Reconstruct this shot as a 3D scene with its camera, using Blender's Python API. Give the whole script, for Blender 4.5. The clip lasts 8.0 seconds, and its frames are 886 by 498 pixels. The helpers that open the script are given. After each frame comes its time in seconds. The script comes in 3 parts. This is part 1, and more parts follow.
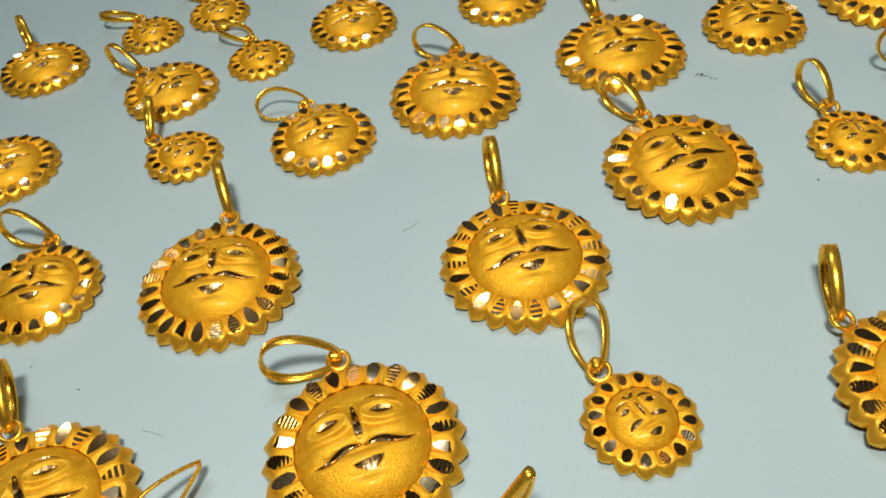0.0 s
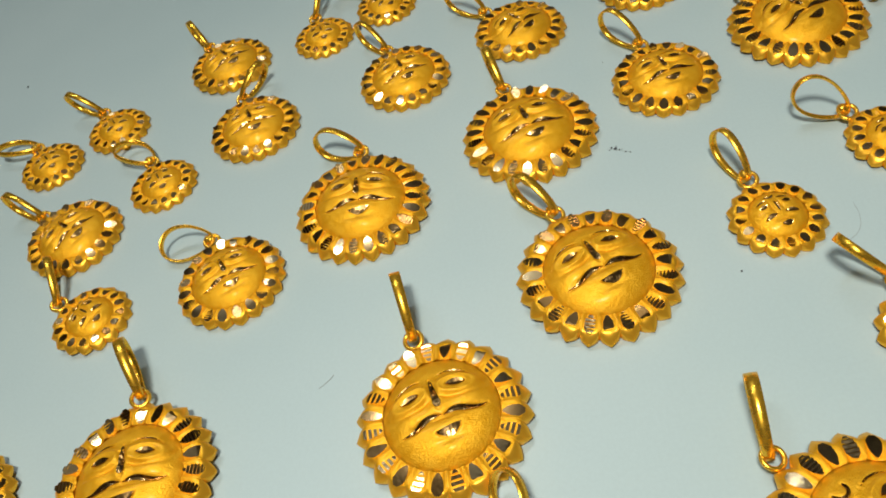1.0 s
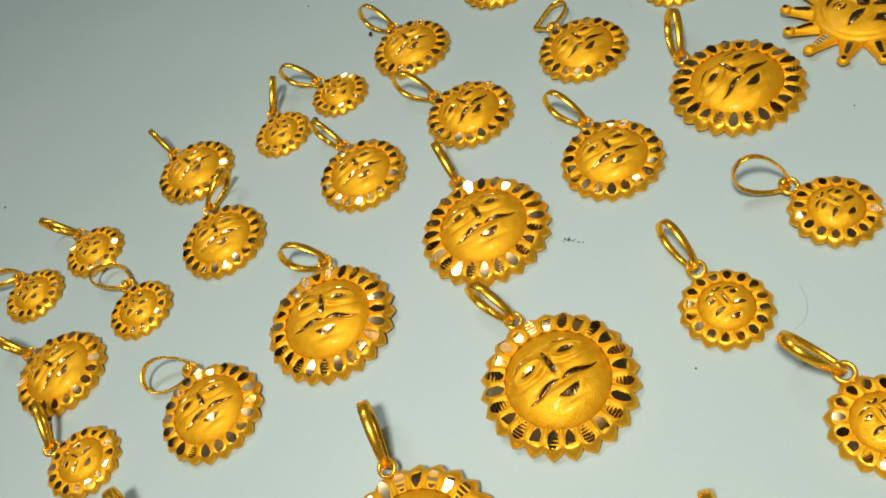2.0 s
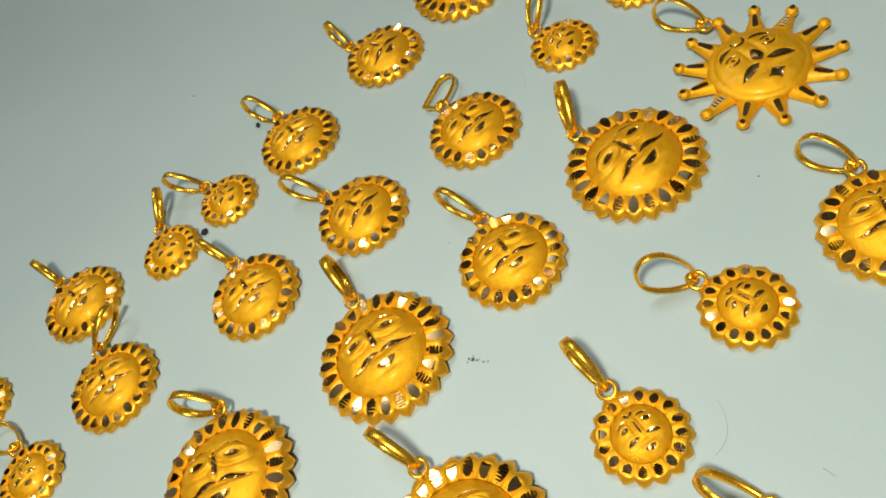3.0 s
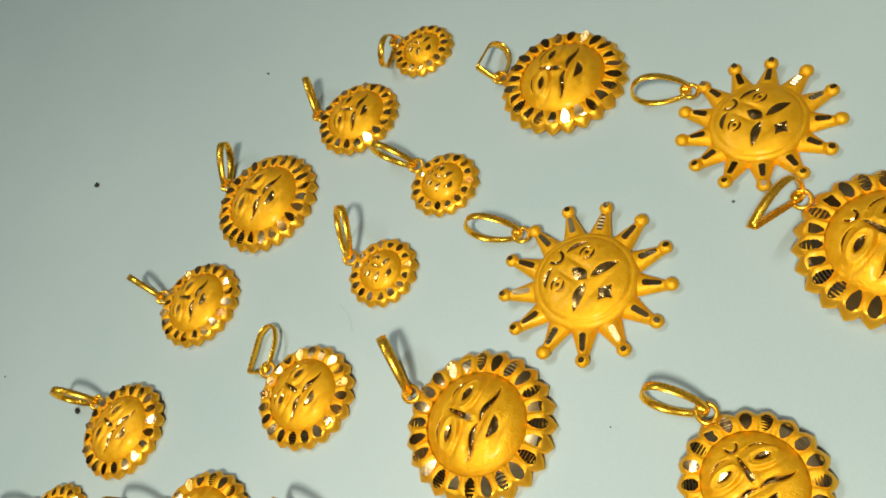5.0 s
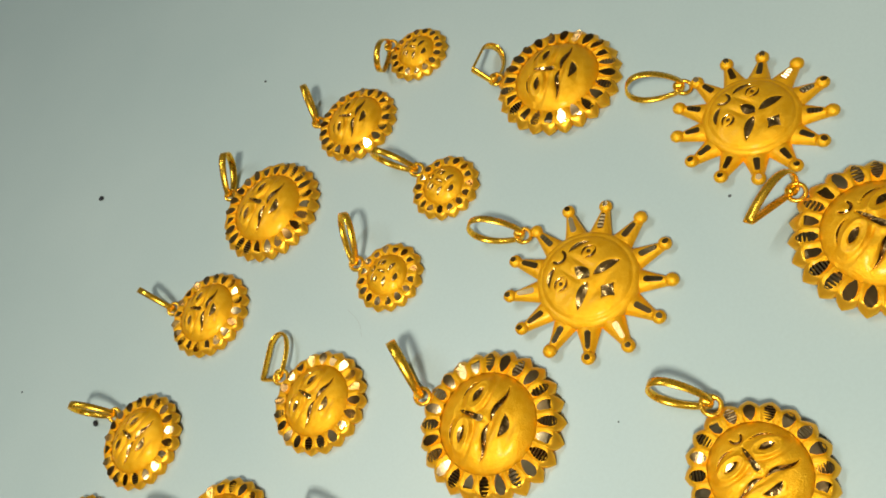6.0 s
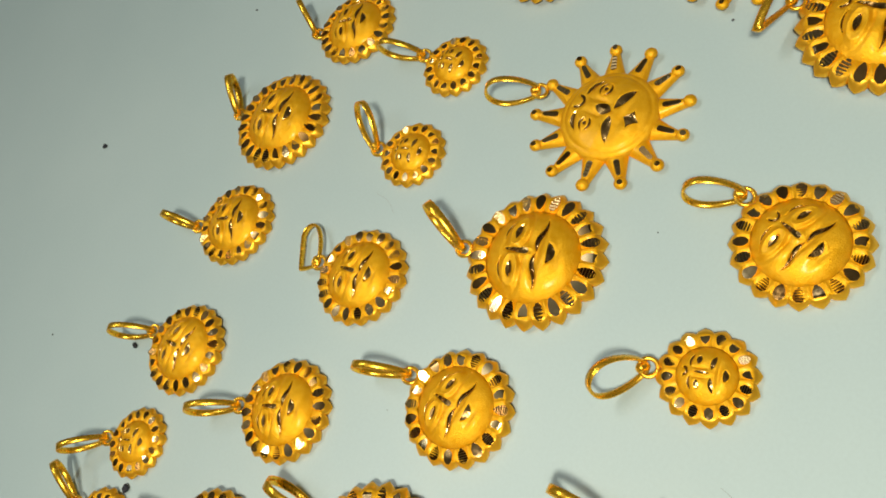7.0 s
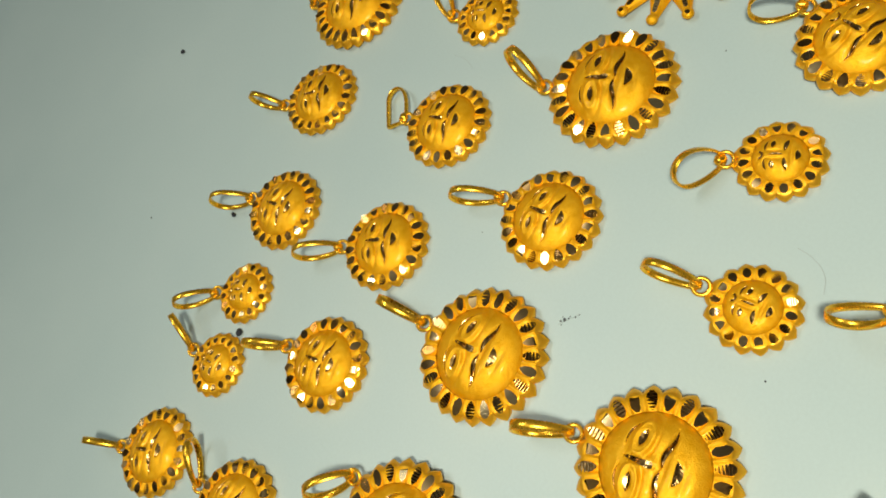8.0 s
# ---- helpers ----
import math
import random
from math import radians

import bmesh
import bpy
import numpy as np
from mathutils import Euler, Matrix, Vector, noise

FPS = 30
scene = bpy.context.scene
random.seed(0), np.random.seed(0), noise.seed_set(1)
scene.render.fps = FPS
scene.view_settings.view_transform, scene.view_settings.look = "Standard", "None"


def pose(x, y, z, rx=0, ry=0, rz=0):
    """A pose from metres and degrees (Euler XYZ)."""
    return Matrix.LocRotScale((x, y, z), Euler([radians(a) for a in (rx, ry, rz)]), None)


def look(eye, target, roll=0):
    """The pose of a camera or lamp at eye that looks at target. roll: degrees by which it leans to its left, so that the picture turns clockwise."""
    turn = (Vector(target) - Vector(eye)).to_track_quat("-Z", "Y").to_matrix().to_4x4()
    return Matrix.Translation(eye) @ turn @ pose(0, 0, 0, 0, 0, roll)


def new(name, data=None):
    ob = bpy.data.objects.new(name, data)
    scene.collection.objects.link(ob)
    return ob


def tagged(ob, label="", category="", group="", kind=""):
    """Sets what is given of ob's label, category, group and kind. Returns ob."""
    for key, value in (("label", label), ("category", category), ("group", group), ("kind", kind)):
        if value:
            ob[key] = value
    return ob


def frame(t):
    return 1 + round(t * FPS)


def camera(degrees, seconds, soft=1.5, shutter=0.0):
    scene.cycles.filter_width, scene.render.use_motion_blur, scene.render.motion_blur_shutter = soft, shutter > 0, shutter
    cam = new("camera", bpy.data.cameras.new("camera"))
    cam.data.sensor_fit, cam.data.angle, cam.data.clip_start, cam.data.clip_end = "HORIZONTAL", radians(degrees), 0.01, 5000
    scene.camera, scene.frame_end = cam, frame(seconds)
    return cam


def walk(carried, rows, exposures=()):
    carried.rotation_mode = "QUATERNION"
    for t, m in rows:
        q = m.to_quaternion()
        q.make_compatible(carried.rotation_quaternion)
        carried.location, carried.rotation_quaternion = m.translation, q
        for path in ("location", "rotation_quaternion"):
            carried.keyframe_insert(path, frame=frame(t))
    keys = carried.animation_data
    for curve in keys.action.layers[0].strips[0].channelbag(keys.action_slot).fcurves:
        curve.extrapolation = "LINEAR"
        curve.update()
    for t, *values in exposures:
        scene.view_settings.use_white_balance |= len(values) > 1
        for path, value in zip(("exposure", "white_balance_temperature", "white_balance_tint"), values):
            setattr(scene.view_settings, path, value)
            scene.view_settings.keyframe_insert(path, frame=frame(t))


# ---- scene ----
from functools import lru_cache

cam = camera(59.62, 8.0, soft=1.75)
# seconds, place in metres, turn in degrees
PATH = [
    (0.0, 0.00000, 0.00000, 0.09472, 45.628, 6.700, -0.188),
    (0.5, 0.01207, 0.01566, 0.10480, 43.002, 11.055, -3.745),
    (1.0, 0.02023, 0.02694, 0.10859, 41.624, 12.992, -6.774),
    (1.5, 0.03315, 0.03706, 0.11925, 40.169, 16.863, -10.043),
    (1.7, 0.03523, 0.03915, 0.12176, 39.636, 17.298, -10.826),
    (2.8, 0.05441, 0.05453, 0.12591, 38.342, 21.398, -15.581),
    (3.0, 0.06214, 0.06343, 0.12286, 36.671, 21.422, -18.719),
    (3.5, 0.07161, 0.07598, 0.12053, 35.382, 21.471, -23.279),
    (4.0, 0.08465, 0.08120, 0.12645, 34.114, 24.374, -25.985),
    (4.5, 0.09179, 0.08855, 0.12605, 33.253, 24.470, -29.286),
    (5.0, 0.10621, 0.09837, 0.12626, 32.537, 25.152, -34.357),
    (5.2, 0.10932, 0.10092, 0.12604, 32.282, 25.025, -35.708),
    (6.3, 0.10589, 0.09551, 0.13189, 29.985, 26.920, -37.575),
    (6.5, 0.09501, 0.09245, 0.13180, 29.764, 26.820, -39.475),
    (7.0, 0.07736, 0.08721, 0.12870, 27.217, 27.536, -44.458),
    (7.5, 0.06289, 0.08152, 0.13323, 22.480, 29.702, -50.742),
    (8.0, 0.04175, 0.07203, 0.13752, 24.987, 29.337, -46.366),
]
walk(cam, [(t, pose(x, y, z, rx, ry, rz)) for t, x, y, z, rx, ry, rz in PATH],
     [(0.0, -0.46, 6300, 7), (1.5, -0.33, 6750, 7), (3.0, -0.20, 6950, 6), (5.0, -0.03, 7050, 5), (6.5, -0.07, 7100, 5), (7.0, -0.12, 7100, 5), (8.0, -0.21, 7200, 3)])

# ---- world and lights ----
world = bpy.data.worlds.new("room_dusk")
world.use_nodes = True
world.node_tree.nodes["Background"].inputs["Color"].default_value = (0.5, 0.55, 0.6, 1)
world.node_tree.nodes["Background"].inputs["Strength"].default_value = 0.05
scene.world = world


def area_lamp(name, eye, target, size, size_y, watts, colour):
    data = bpy.data.lights.new(name, "AREA")
    data.shape, data.size, data.size_y = "RECTANGLE", size, size_y
    data.energy, data.color = watts, colour
    lamp = new(name, data)
    lamp.matrix_world = look(eye, target)
    return lamp


# an added, unseen lamp behind the camera, fixed stand-in for its flash, and the tube under the ceiling that glints in
# the tabletop and lights the room
area_lamp("flash_stand_in", (-0.005, -0.04, 0.38), (0.11, 0.13, 0), 0.06, 0.06, 1.85, (1.0, 0.96, 0.88))
area_lamp("tube_light", (-0.38, 1.00, 1.75), (0.0, 0.1, 0), 1.2, 0.07, 11.0, (0.85, 0.93, 1.0))
area_lamp("tube_light_upward", (-0.38, 1.00, 1.78), (-0.38, 1.00, 2.0), 1.2, 0.07, 5.0, (0.90, 0.95, 1.0))


# ---- materials ----
def material(name, colour, rough, metal=0.0):
    m = bpy.data.materials.new(name)
    m.use_nodes = True
    b = m.node_tree.nodes["Principled BSDF"]
    b.inputs["Base Color"].default_value = (*colour, 1)
    b.inputs["Roughness"].default_value = rough
    b.inputs["Metallic"].default_value = metal
    return m, m.node_tree, b


def noise_node(tree, scale, detail=4.0, rough=0.6):
    co = tree.nodes.new("ShaderNodeTexCoord")
    n = tree.nodes.new("ShaderNodeTexNoise")
    n.inputs["Scale"].default_value, n.inputs["Detail"].default_value, n.inputs["Roughness"].default_value = scale, detail, rough
    tree.links.new(co.outputs["Object"], n.inputs["Vector"])
    return n


def ramp_node(tree, source, stops):
    r = tree.nodes.new("ShaderNodeValToRGB")
    while len(r.color_ramp.elements) < len(stops):
        r.color_ramp.elements.new(0.5)
    for e, (at, c) in zip(r.color_ramp.elements, stops):
        e.position, e.color = at, (*c, 1)
    tree.links.new(source, r.inputs["Fac"])
    return r


def value_range(tree, source, low, high, a=0.3, b=0.7):
    r = tree.nodes.new("ShaderNodeMapRange")
    r.inputs["From Min"].default_value, r.inputs["From Max"].default_value = a, b
    r.inputs["To Min"].default_value, r.inputs["To Max"].default_value = low, high
    tree.links.new(source, r.inputs["Value"])
    return r


def add_bump(tree, b, source, strength, distance):
    n = tree.nodes.new("ShaderNodeBump")
    n.inputs["Strength"].default_value, n.inputs["Distance"].default_value = strength, distance
    tree.links.new(source, n.inputs["Height"])
    tree.links.new(n.outputs["Normal"], b.inputs["Normal"])


def satin_gold():
    m, t, b = material("satin_gold", (0.96, 0.49, 0.02), 0.52, 0.56)
    b.inputs["Specular IOR Level"].default_value = 0.25
    b.inputs["Coat Weight"].default_value, b.inputs["Coat Roughness"].default_value = 0.09, 0.16
    broad, grain = noise_node(t, 750, 4), noise_node(t, 4200, 3)
    r = ramp_node(t, broad.outputs["Fac"], [(0.28, (0.93, 0.425, 0.008)), (0.72, (1.0, 0.535, 0.03))])
    t.links.new(r.outputs["Color"], b.inputs["Base Color"])
    t.links.new(value_range(t, broad.outputs["Fac"], 0.38, 0.52).outputs["Result"], b.inputs["Roughness"])
    mid = noise_node(t, 2600, 3)
    both = t.nodes.new("ShaderNodeMath")
    both.operation = "ADD"
    t.links.new(mid.outputs["Fac"], both.inputs[0])
    t.links.new(grain.outputs["Fac"], both.inputs[1])
    add_bump(t, b, both.outputs["Value"], 0.75, 0.00013)
    return m


def bright_gold():
    m, t, b = material("bright_gold", (1.0, 0.56, 0.05), 0.26, 0.84)
    wear = noise_node(t, 900, 3)
    t.links.new(value_range(t, wear.outputs["Fac"], 0.20, 0.33).outputs["Result"], b.inputs["Roughness"])
    add_bump(t, b, wear.outputs["Fac"], 0.12, 0.0001)
    return m


def cut_gold():
    m, t, b = material("diamond_cut_gold", (0.88, 0.68, 0.38), 0.07, 1.0)
    info = t.nodes.new("ShaderNodeObjectInfo")
    r = ramp_node(t, info.outputs["Random"], [(0.0, (0.60, 0.33, 0.11)), (1.0, (0.93, 0.72, 0.42))])
    t.links.new(r.outputs["Color"], b.inputs["Base Color"])
    wear = noise_node(t, 1600, 2)
    t.links.new(value_range(t, wear.outputs["Fac"], 0.07, 0.18).outputs["Result"], b.inputs["Roughness"])
    return m


def shaded_cut_gold():
    # cut gold again, browner: the face cuts' dark reflections are put into the base colour
    m, t, b = material("shaded_cut_gold", (0.56, 0.34, 0.13), 0.2, 1.0)
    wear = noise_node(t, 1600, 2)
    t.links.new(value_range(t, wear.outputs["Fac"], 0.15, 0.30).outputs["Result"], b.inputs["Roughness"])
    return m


def laminate():
    m, t, b = material("pale_blue_laminate", (0.52, 0.60, 0.64), 0.32)
    broad, grain, peel = noise_node(t, 9, 4), noise_node(t, 1500, 2), noise_node(t, 420, 2)
    r = ramp_node(t, broad.outputs["Fac"], [(0.3, (0.458, 0.573, 0.583)), (0.7, (0.505, 0.611, 0.614))])
    mix = t.nodes.new("ShaderNodeMixRGB")
    mix.blend_type = "MULTIPLY"
    mix.inputs["Fac"].default_value = 0.35
    g = ramp_node(t, grain.outputs["Fac"], [(0.3, (0.90, 0.90, 0.90)), (0.7, (1.0, 1.0, 1.0))])
    t.links.new(r.outputs["Color"], mix.inputs["Color1"])
    t.links.new(g.outputs["Color"], mix.inputs["Color2"])
    t.links.new(mix.outputs["Color"], b.inputs["Base Color"])
    t.links.new(value_range(t, broad.outputs["Fac"], 0.36, 0.46).outputs["Result"], b.inputs["Roughness"])
    add_bump(t, b, peel.outputs["Fac"], 0.05, 0.0003)
    return m


def plain(name, colour, rough, scale):
    m, t, b = material(name, colour, rough)
    n = noise_node(t, scale, 5)
    dark = tuple(c * 0.85 for c in colour)
    r = ramp_node(t, n.outputs["Fac"], [(0.3, dark), (0.7, colour)])
    t.links.new(r.outputs["Color"], b.inputs["Base Color"])
    add_bump(t, b, n.outputs["Fac"], 0.1, 0.002)
    return m


SATIN, BRIGHT, CUT, LAMINATE = satin_gold(), bright_gold(), cut_gold(), laminate()
SHADED_CUT = shaded_cut_gold()
TIP = material("burnished_gold", (0.97, 0.50, 0.035), 0.36, 0.7)[0]
WALL = plain("painted_plaster", (0.74, 0.70, 0.62), 0.8, 6)
DARK_WALL = plain("dark_unseen_wall", (0.10, 0.05, 0.022), 0.6, 9)
CEILING = plain("cream_ceiling_paint", (0.68, 0.64, 0.57), 0.85, 6)
FLOOR = plain("floor_tile", (0.42, 0.38, 0.33), 0.5, 4)
SOOT = plain("black_grit", (0.015, 0.017, 0.025), 0.7, 3000)
FADED = plain("grey_stain", (0.10, 0.11, 0.12), 0.8, 3000)
HAIR = plain("grey_fibre", (0.38, 0.41, 0.41), 0.6, 3000)


# ---- mesh helpers ----
def mesh_from(name, verts, faces, materials, slots=None, smooth=True):
    me = bpy.data.meshes.new(name)
    me.from_pydata(verts, [], faces)
    for m in materials:
        me.materials.append(m)
    if slots:
        for p, s in zip(me.polygons, slots):
            p.material_index = s
    for p in me.polygons:
        p.use_smooth = smooth
    me.update()
    return me


def part(name, me, parent, m=None, label=""):
    ob = new(name, me)
    ob.parent = parent
    if m is not None:
        ob.matrix_basis = m
    if label:
        ob["label"] = label
    return ob


def slab(name, x0, x1, y0, y1, z0, z1, mat, bevel=0.0):
    bm = bmesh.new()
    bmesh.ops.create_cube(bm, size=1)
    for v in bm.verts:
        v.co = ((x0 + x1) / 2 + v.co.x * (x1 - x0), (y0 + y1) / 2 + v.co.y * (y1 - y0), (z0 + z1) / 2 + v.co.z * (z1 - z0))
    if bevel:
        bmesh.ops.bevel(bm, geom=bm.edges[:], offset=bevel, segments=3, affect="EDGES", profile=0.5)
    me = bpy.data.meshes.new(name)
    bm.to_mesh(me)
    bm.free()
    me.materials.append(mat)
    return new(name, me)


# ---- the room and the tabletop ----
tagged(slab("tabletop", -0.75, 0.85, -0.45, 1.05, -0.75, 0.0, LAMINATE, 0.003), "pale blue-grey laminate counter top under the gold pendants", "tabletop", kind="structure")
tagged(slab("floor", -2.2, 2.2, -1.8, 2.6, -0.80, -0.75, FLOOR), "beige tiled floor under the table", "floor", kind="structure")
tagged(slab("ceiling", -2.2, 2.2, -1.8, 2.6, 2.00, 2.05, CEILING), "cream painted ceiling", "ceiling", kind="structure")
# unseen walls; south and west are made dark to give the cuts dark reflections
for wall_name, box in (("wall_north", (-2.2, 2.2, 2.6, 2.7)), ("wall_south", (-2.2, 2.2, -1.9, -1.8)),
                       ("wall_east", (2.2, 2.3, -1.9, 2.7)), ("wall_west", (-2.3, -2.2, -1.9, 2.7))):
    darkened = wall_name in ("wall_south", "wall_west")
    tagged(slab(wall_name, *box, -0.80, 2.05, DARK_WALL if darkened else WALL), "unseen wall, made dark for the gold to mirror" if darkened else "cream painted plaster wall", "wall", kind="structure")

# ---- sun pendants ----
MM = 0.001
LARGE = dict(kind="large", radius=14.5, face=0.655, petals=24, dome=2.7, joint=16.3)
MEDIUM = dict(kind="medium", radius=11.35, face=0.675, petals=20, dome=2.2, joint=13.0)
SMALL = dict(kind="small", radius=8.4, face=0.585, petals=16, dome=1.6, joint=10.2)
RAYED_SMALL = dict(kind="rayed", radius=15.2, face=0.585, petals=13, dome=1.75, joint=16.4)
RAYED = dict(kind="rayed", radius=17.0, face=0.585, petals=13, dome=1.95, joint=18.2)
RIMS = dict(large=2.25, medium=1.95, small=1.60, rayed=1.35)


def leaf(cx, cy, length, width, turn, skew=0.0, bend=0.0, n=9, wave=0.0):
    """Centre line and half widths of a leaf-shaped cut, in units of the face's radius."""
    c, s = math.cos(radians(turn)), math.sin(radians(turn))
    rows = []
    for i in range(n):
        u = -1 + 2 * i / (n - 1)
        w = width / 2 * max(0.02, (1 - abs(u) ** 2.2)) * (1 + skew * u)
        if skew > 0.75:
            w = width / 2 * (0.30 + 0.35 * (1 + u)) * (0.55 if i == n - 1 else 0.4 if i == 0 else 1.0)
        x, y = u * length / 2, bend * (1 - u * u) + wave * math.sin(math.pi * u)
        rows.append((cx + c * x - s * y, cy + s * x + c * y, -s * w, c * w))
    return rows


def horseshoe(cx, cy, rx, ry, width):
    """The middle line of a U-shaped mark, open upwards, with half its width."""
    rows = []
    for i in range(11):
        a = radians(175 + 190 * i / 10)
        c, s = math.cos(a), math.sin(a)
        w = width / 2 * (0.6 if i in (0, 10) else 1.0)
        rows.append((cx + rx * c, cy + ry * s, -w * c, -w * s))
    return rows


def star(cx, cy, rx, ry, n=13):
    """A four-pointed star with hollow sides."""
    rows = []
    for i in range(n):
        u = -1 + 2 * i / (n - 1)
        rows.append((cx + u * rx, cy, 0.0, max(0.01, ry * (1 - abs(u) ** 0.85) ** 1.15)))
    return rows


def face_cuts(kind, mark):
    """name, leaf, hatched"""
    if kind in ("large", "medium"):
        cuts = [("eye_cut", leaf(-0.41, 0.30, 0.34, 0.13, 8, 0, 0.01), 0), ("eye_cut", leaf(0.41, 0.30, 0.34, 0.13, -8, 0, 0.01), 0),
                ("nose_cut", leaf(0.0, 0.25, 0.54, 0.15, -90, 0.8), 0),
                ("moustache_cut", leaf(-0.38, -0.20, 0.76, 0.085, 6, 0.3, 0.01, 19, 0.035), 1), ("moustache_cut", leaf(0.40, -0.19, 0.76, 0.085, -2, -0.3, 0.01, 19, -0.035), 1),
                ("mouth_cut", leaf(0.03, -0.40, 0.46, 0.15, 4, 0.1, -0.07), 0),
                ("brow_cut", leaf(-0.42, 0.50, 0.50, 0.035, 16, 0, 0.07), 1), ("brow_cut", leaf(0.42, 0.50, 0.50, 0.035, -16, 0, 0.07), 1)]
        if mark:
            cuts += [("forehead_cut", horseshoe(0.0, 0.76, 0.12, 0.13, 0.05), 0)]
        return cuts
    if kind == "small":
        return [("eye_cut", leaf(-0.42, 0.26, 0.30, 0.17, 12), 0), ("eye_cut", leaf(0.42, 0.26, 0.30, 0.17, -12), 0),
                ("nose_cut", leaf(0.0, 0.16, 0.52, 0.09, -90, 0.4), 0),
                ("brow_cut", leaf(-0.38, 0.47, 0.46, 0.08, 12, 0, 0.06), 0), ("brow_cut", leaf(0.38, 0.47, 0.46, 0.08, -12, 0, 0.06), 0),
                ("moustache_cut", leaf(-0.38, -0.21, 0.50, 0.15, 14, 0, 0.02, 13), 1), ("moustache_cut", leaf(0.38, -0.21, 0.50, 0.15, -14, 0, 0.02, 13), 1),
                ("mouth_cut", leaf(0.0, -0.58, 0.40, 0.19, 0, 0, -0.04), 0),
                ("forehead_cut", horseshoe(0.0, 0.74, 0.13, 0.12, 0.085), 0)]
    return [("brow_cut", leaf(-0.40, 0.50, 0.46, 0.10, 24, 0, 0.07), 1), ("brow_cut", leaf(0.40, 0.50, 0.46, 0.10, -24, 0, 0.05), 1),
            ("eye_cut", leaf(-0.42, 0.28, 0.32, 0.05, 6, 0, 0.08), 0), ("eye_cut", leaf(-0.42, 0.22, 0.32, 0.05, 6, 0, -0.08), 0),
            ("eye_cut", leaf(0.42, 0.28, 0.32, 0.05, -6, 0, 0.08), 0), ("eye_cut", leaf(0.42, 0.22, 0.32, 0.05, -6, 0, -0.08), 0),
            ("pupil_cut", leaf(-0.42, 0.25, 0.09, 0.08, 0), 0), ("pupil_cut", leaf(0.42, 0.25, 0.09, 0.08, 0), 0),
            ("nose_cut", leaf(0.0, 0.06, 0.36, 0.25, -90, 0.15, 0, 9), 0),
            ("moustache_cut", leaf(-0.36, -0.24, 0.58, 0.17, 20, 0.2, 0.02, 21), 1), ("moustache_cut", leaf(0.36, -0.24, 0.58, 0.17, -20, -0.2, 0.02, 21), 1),
            ("mouth_cut", star(0.0, -0.56, 0.19, 0.17), 0),
            ("forehead_cut", horseshoe(0.0, 0.72, 0.14, 0.17, 0.06), 0)]


def bump_at(x, y, cx, cy, sx, sy, turn=0.0):
    c, s = np.cos(radians(turn)), np.sin(radians(turn))
    u, v = c * (x - cx) + s * (y - cy), -s * (x - cx) + c * (y - cy)
    return np.exp(-(u / sx) ** 2 - (v / sy) ** 2)


def face_height(kind, dome, x, y):
    """Relief of the face over the rim, in millimetres; x and y in units of its radius."""
    r2 = np.minimum(x * x + y * y, 1.0)
    h = dome * (1 - r2 ** 1.5) ** 0.8
    k = dome / 3.0
    if kind == "rayed":
        h = h - 0.16 * np.exp(-((np.sqrt(x * x + y * y) - 0.88) / 0.035) ** 2)
    k *= 1.35
    if kind in ("large", "medium"):
        for s in (-1, 1):
            c, n = math.cos(radians(8 * s)), math.sin(radians(8 * s))
            u, v = c * (x - s * 0.42) - n * (y - 0.30), n * (x - s * 0.42) + c * (y - 0.30)
            e = np.sqrt((u / 0.32) ** 2 + (v / 0.155) ** 2)
            h = h + k * (0.42 * np.exp(-(e / 1.25) ** 4) + 0.20 * np.exp(-((e - 1.0) / 0.15) ** 2) - 0.16 * np.exp(-(e / 0.55) ** 2)
                         - 0.22 * np.exp(-((e - 1.5) / 0.20) ** 2) * (v < 0.05) + 0.34 * bump_at(x, y, s * 0.50, -0.02, 0.30, 0.13, 6 * s)
                         + 0.12 * bump_at(x, y, s * 0.42, 0.56, 0.34, 0.05, -14 * s))
        h = h + k * (0.42 * bump_at(x, y, 0, 0.18, 0.13, 0.26) + 0.25 * bump_at(x, y, 0, 0.0, 0.17, 0.08)
                     - 0.26 * np.exp(-((y + 0.21) / 0.05) ** 2) * np.exp(-(x / 0.72) ** 6)
                     + 0.34 * bump_at(x, y, 0.0, -0.40, 0.30, 0.14) - 0.28 * bump_at(x, y, 0.0, -0.58, 0.26, 0.06) + 0.25 * bump_at(x, y, 0, -0.74, 0.34, 0.14))
    else:
        for s in (-1, 1):
            h = h + k * (0.40 * bump_at(x, y, s * 0.42, 0.26, 0.28, 0.18) - 0.35 * bump_at(x, y, s * 0.16, 0.22, 0.06, 0.22) + 0.35 * bump_at(x, y, s * 0.44, -0.14, 0.26, 0.16))
        h = h + k * (0.45 * bump_at(x, y, 0, 0.12, 0.12, 0.26) - 0.35 * bump_at(x, y, 0, -0.38, 0.45, 0.07) + 0.40 * bump_at(x, y, 0, -0.60, 0.28, 0.12))
    return h


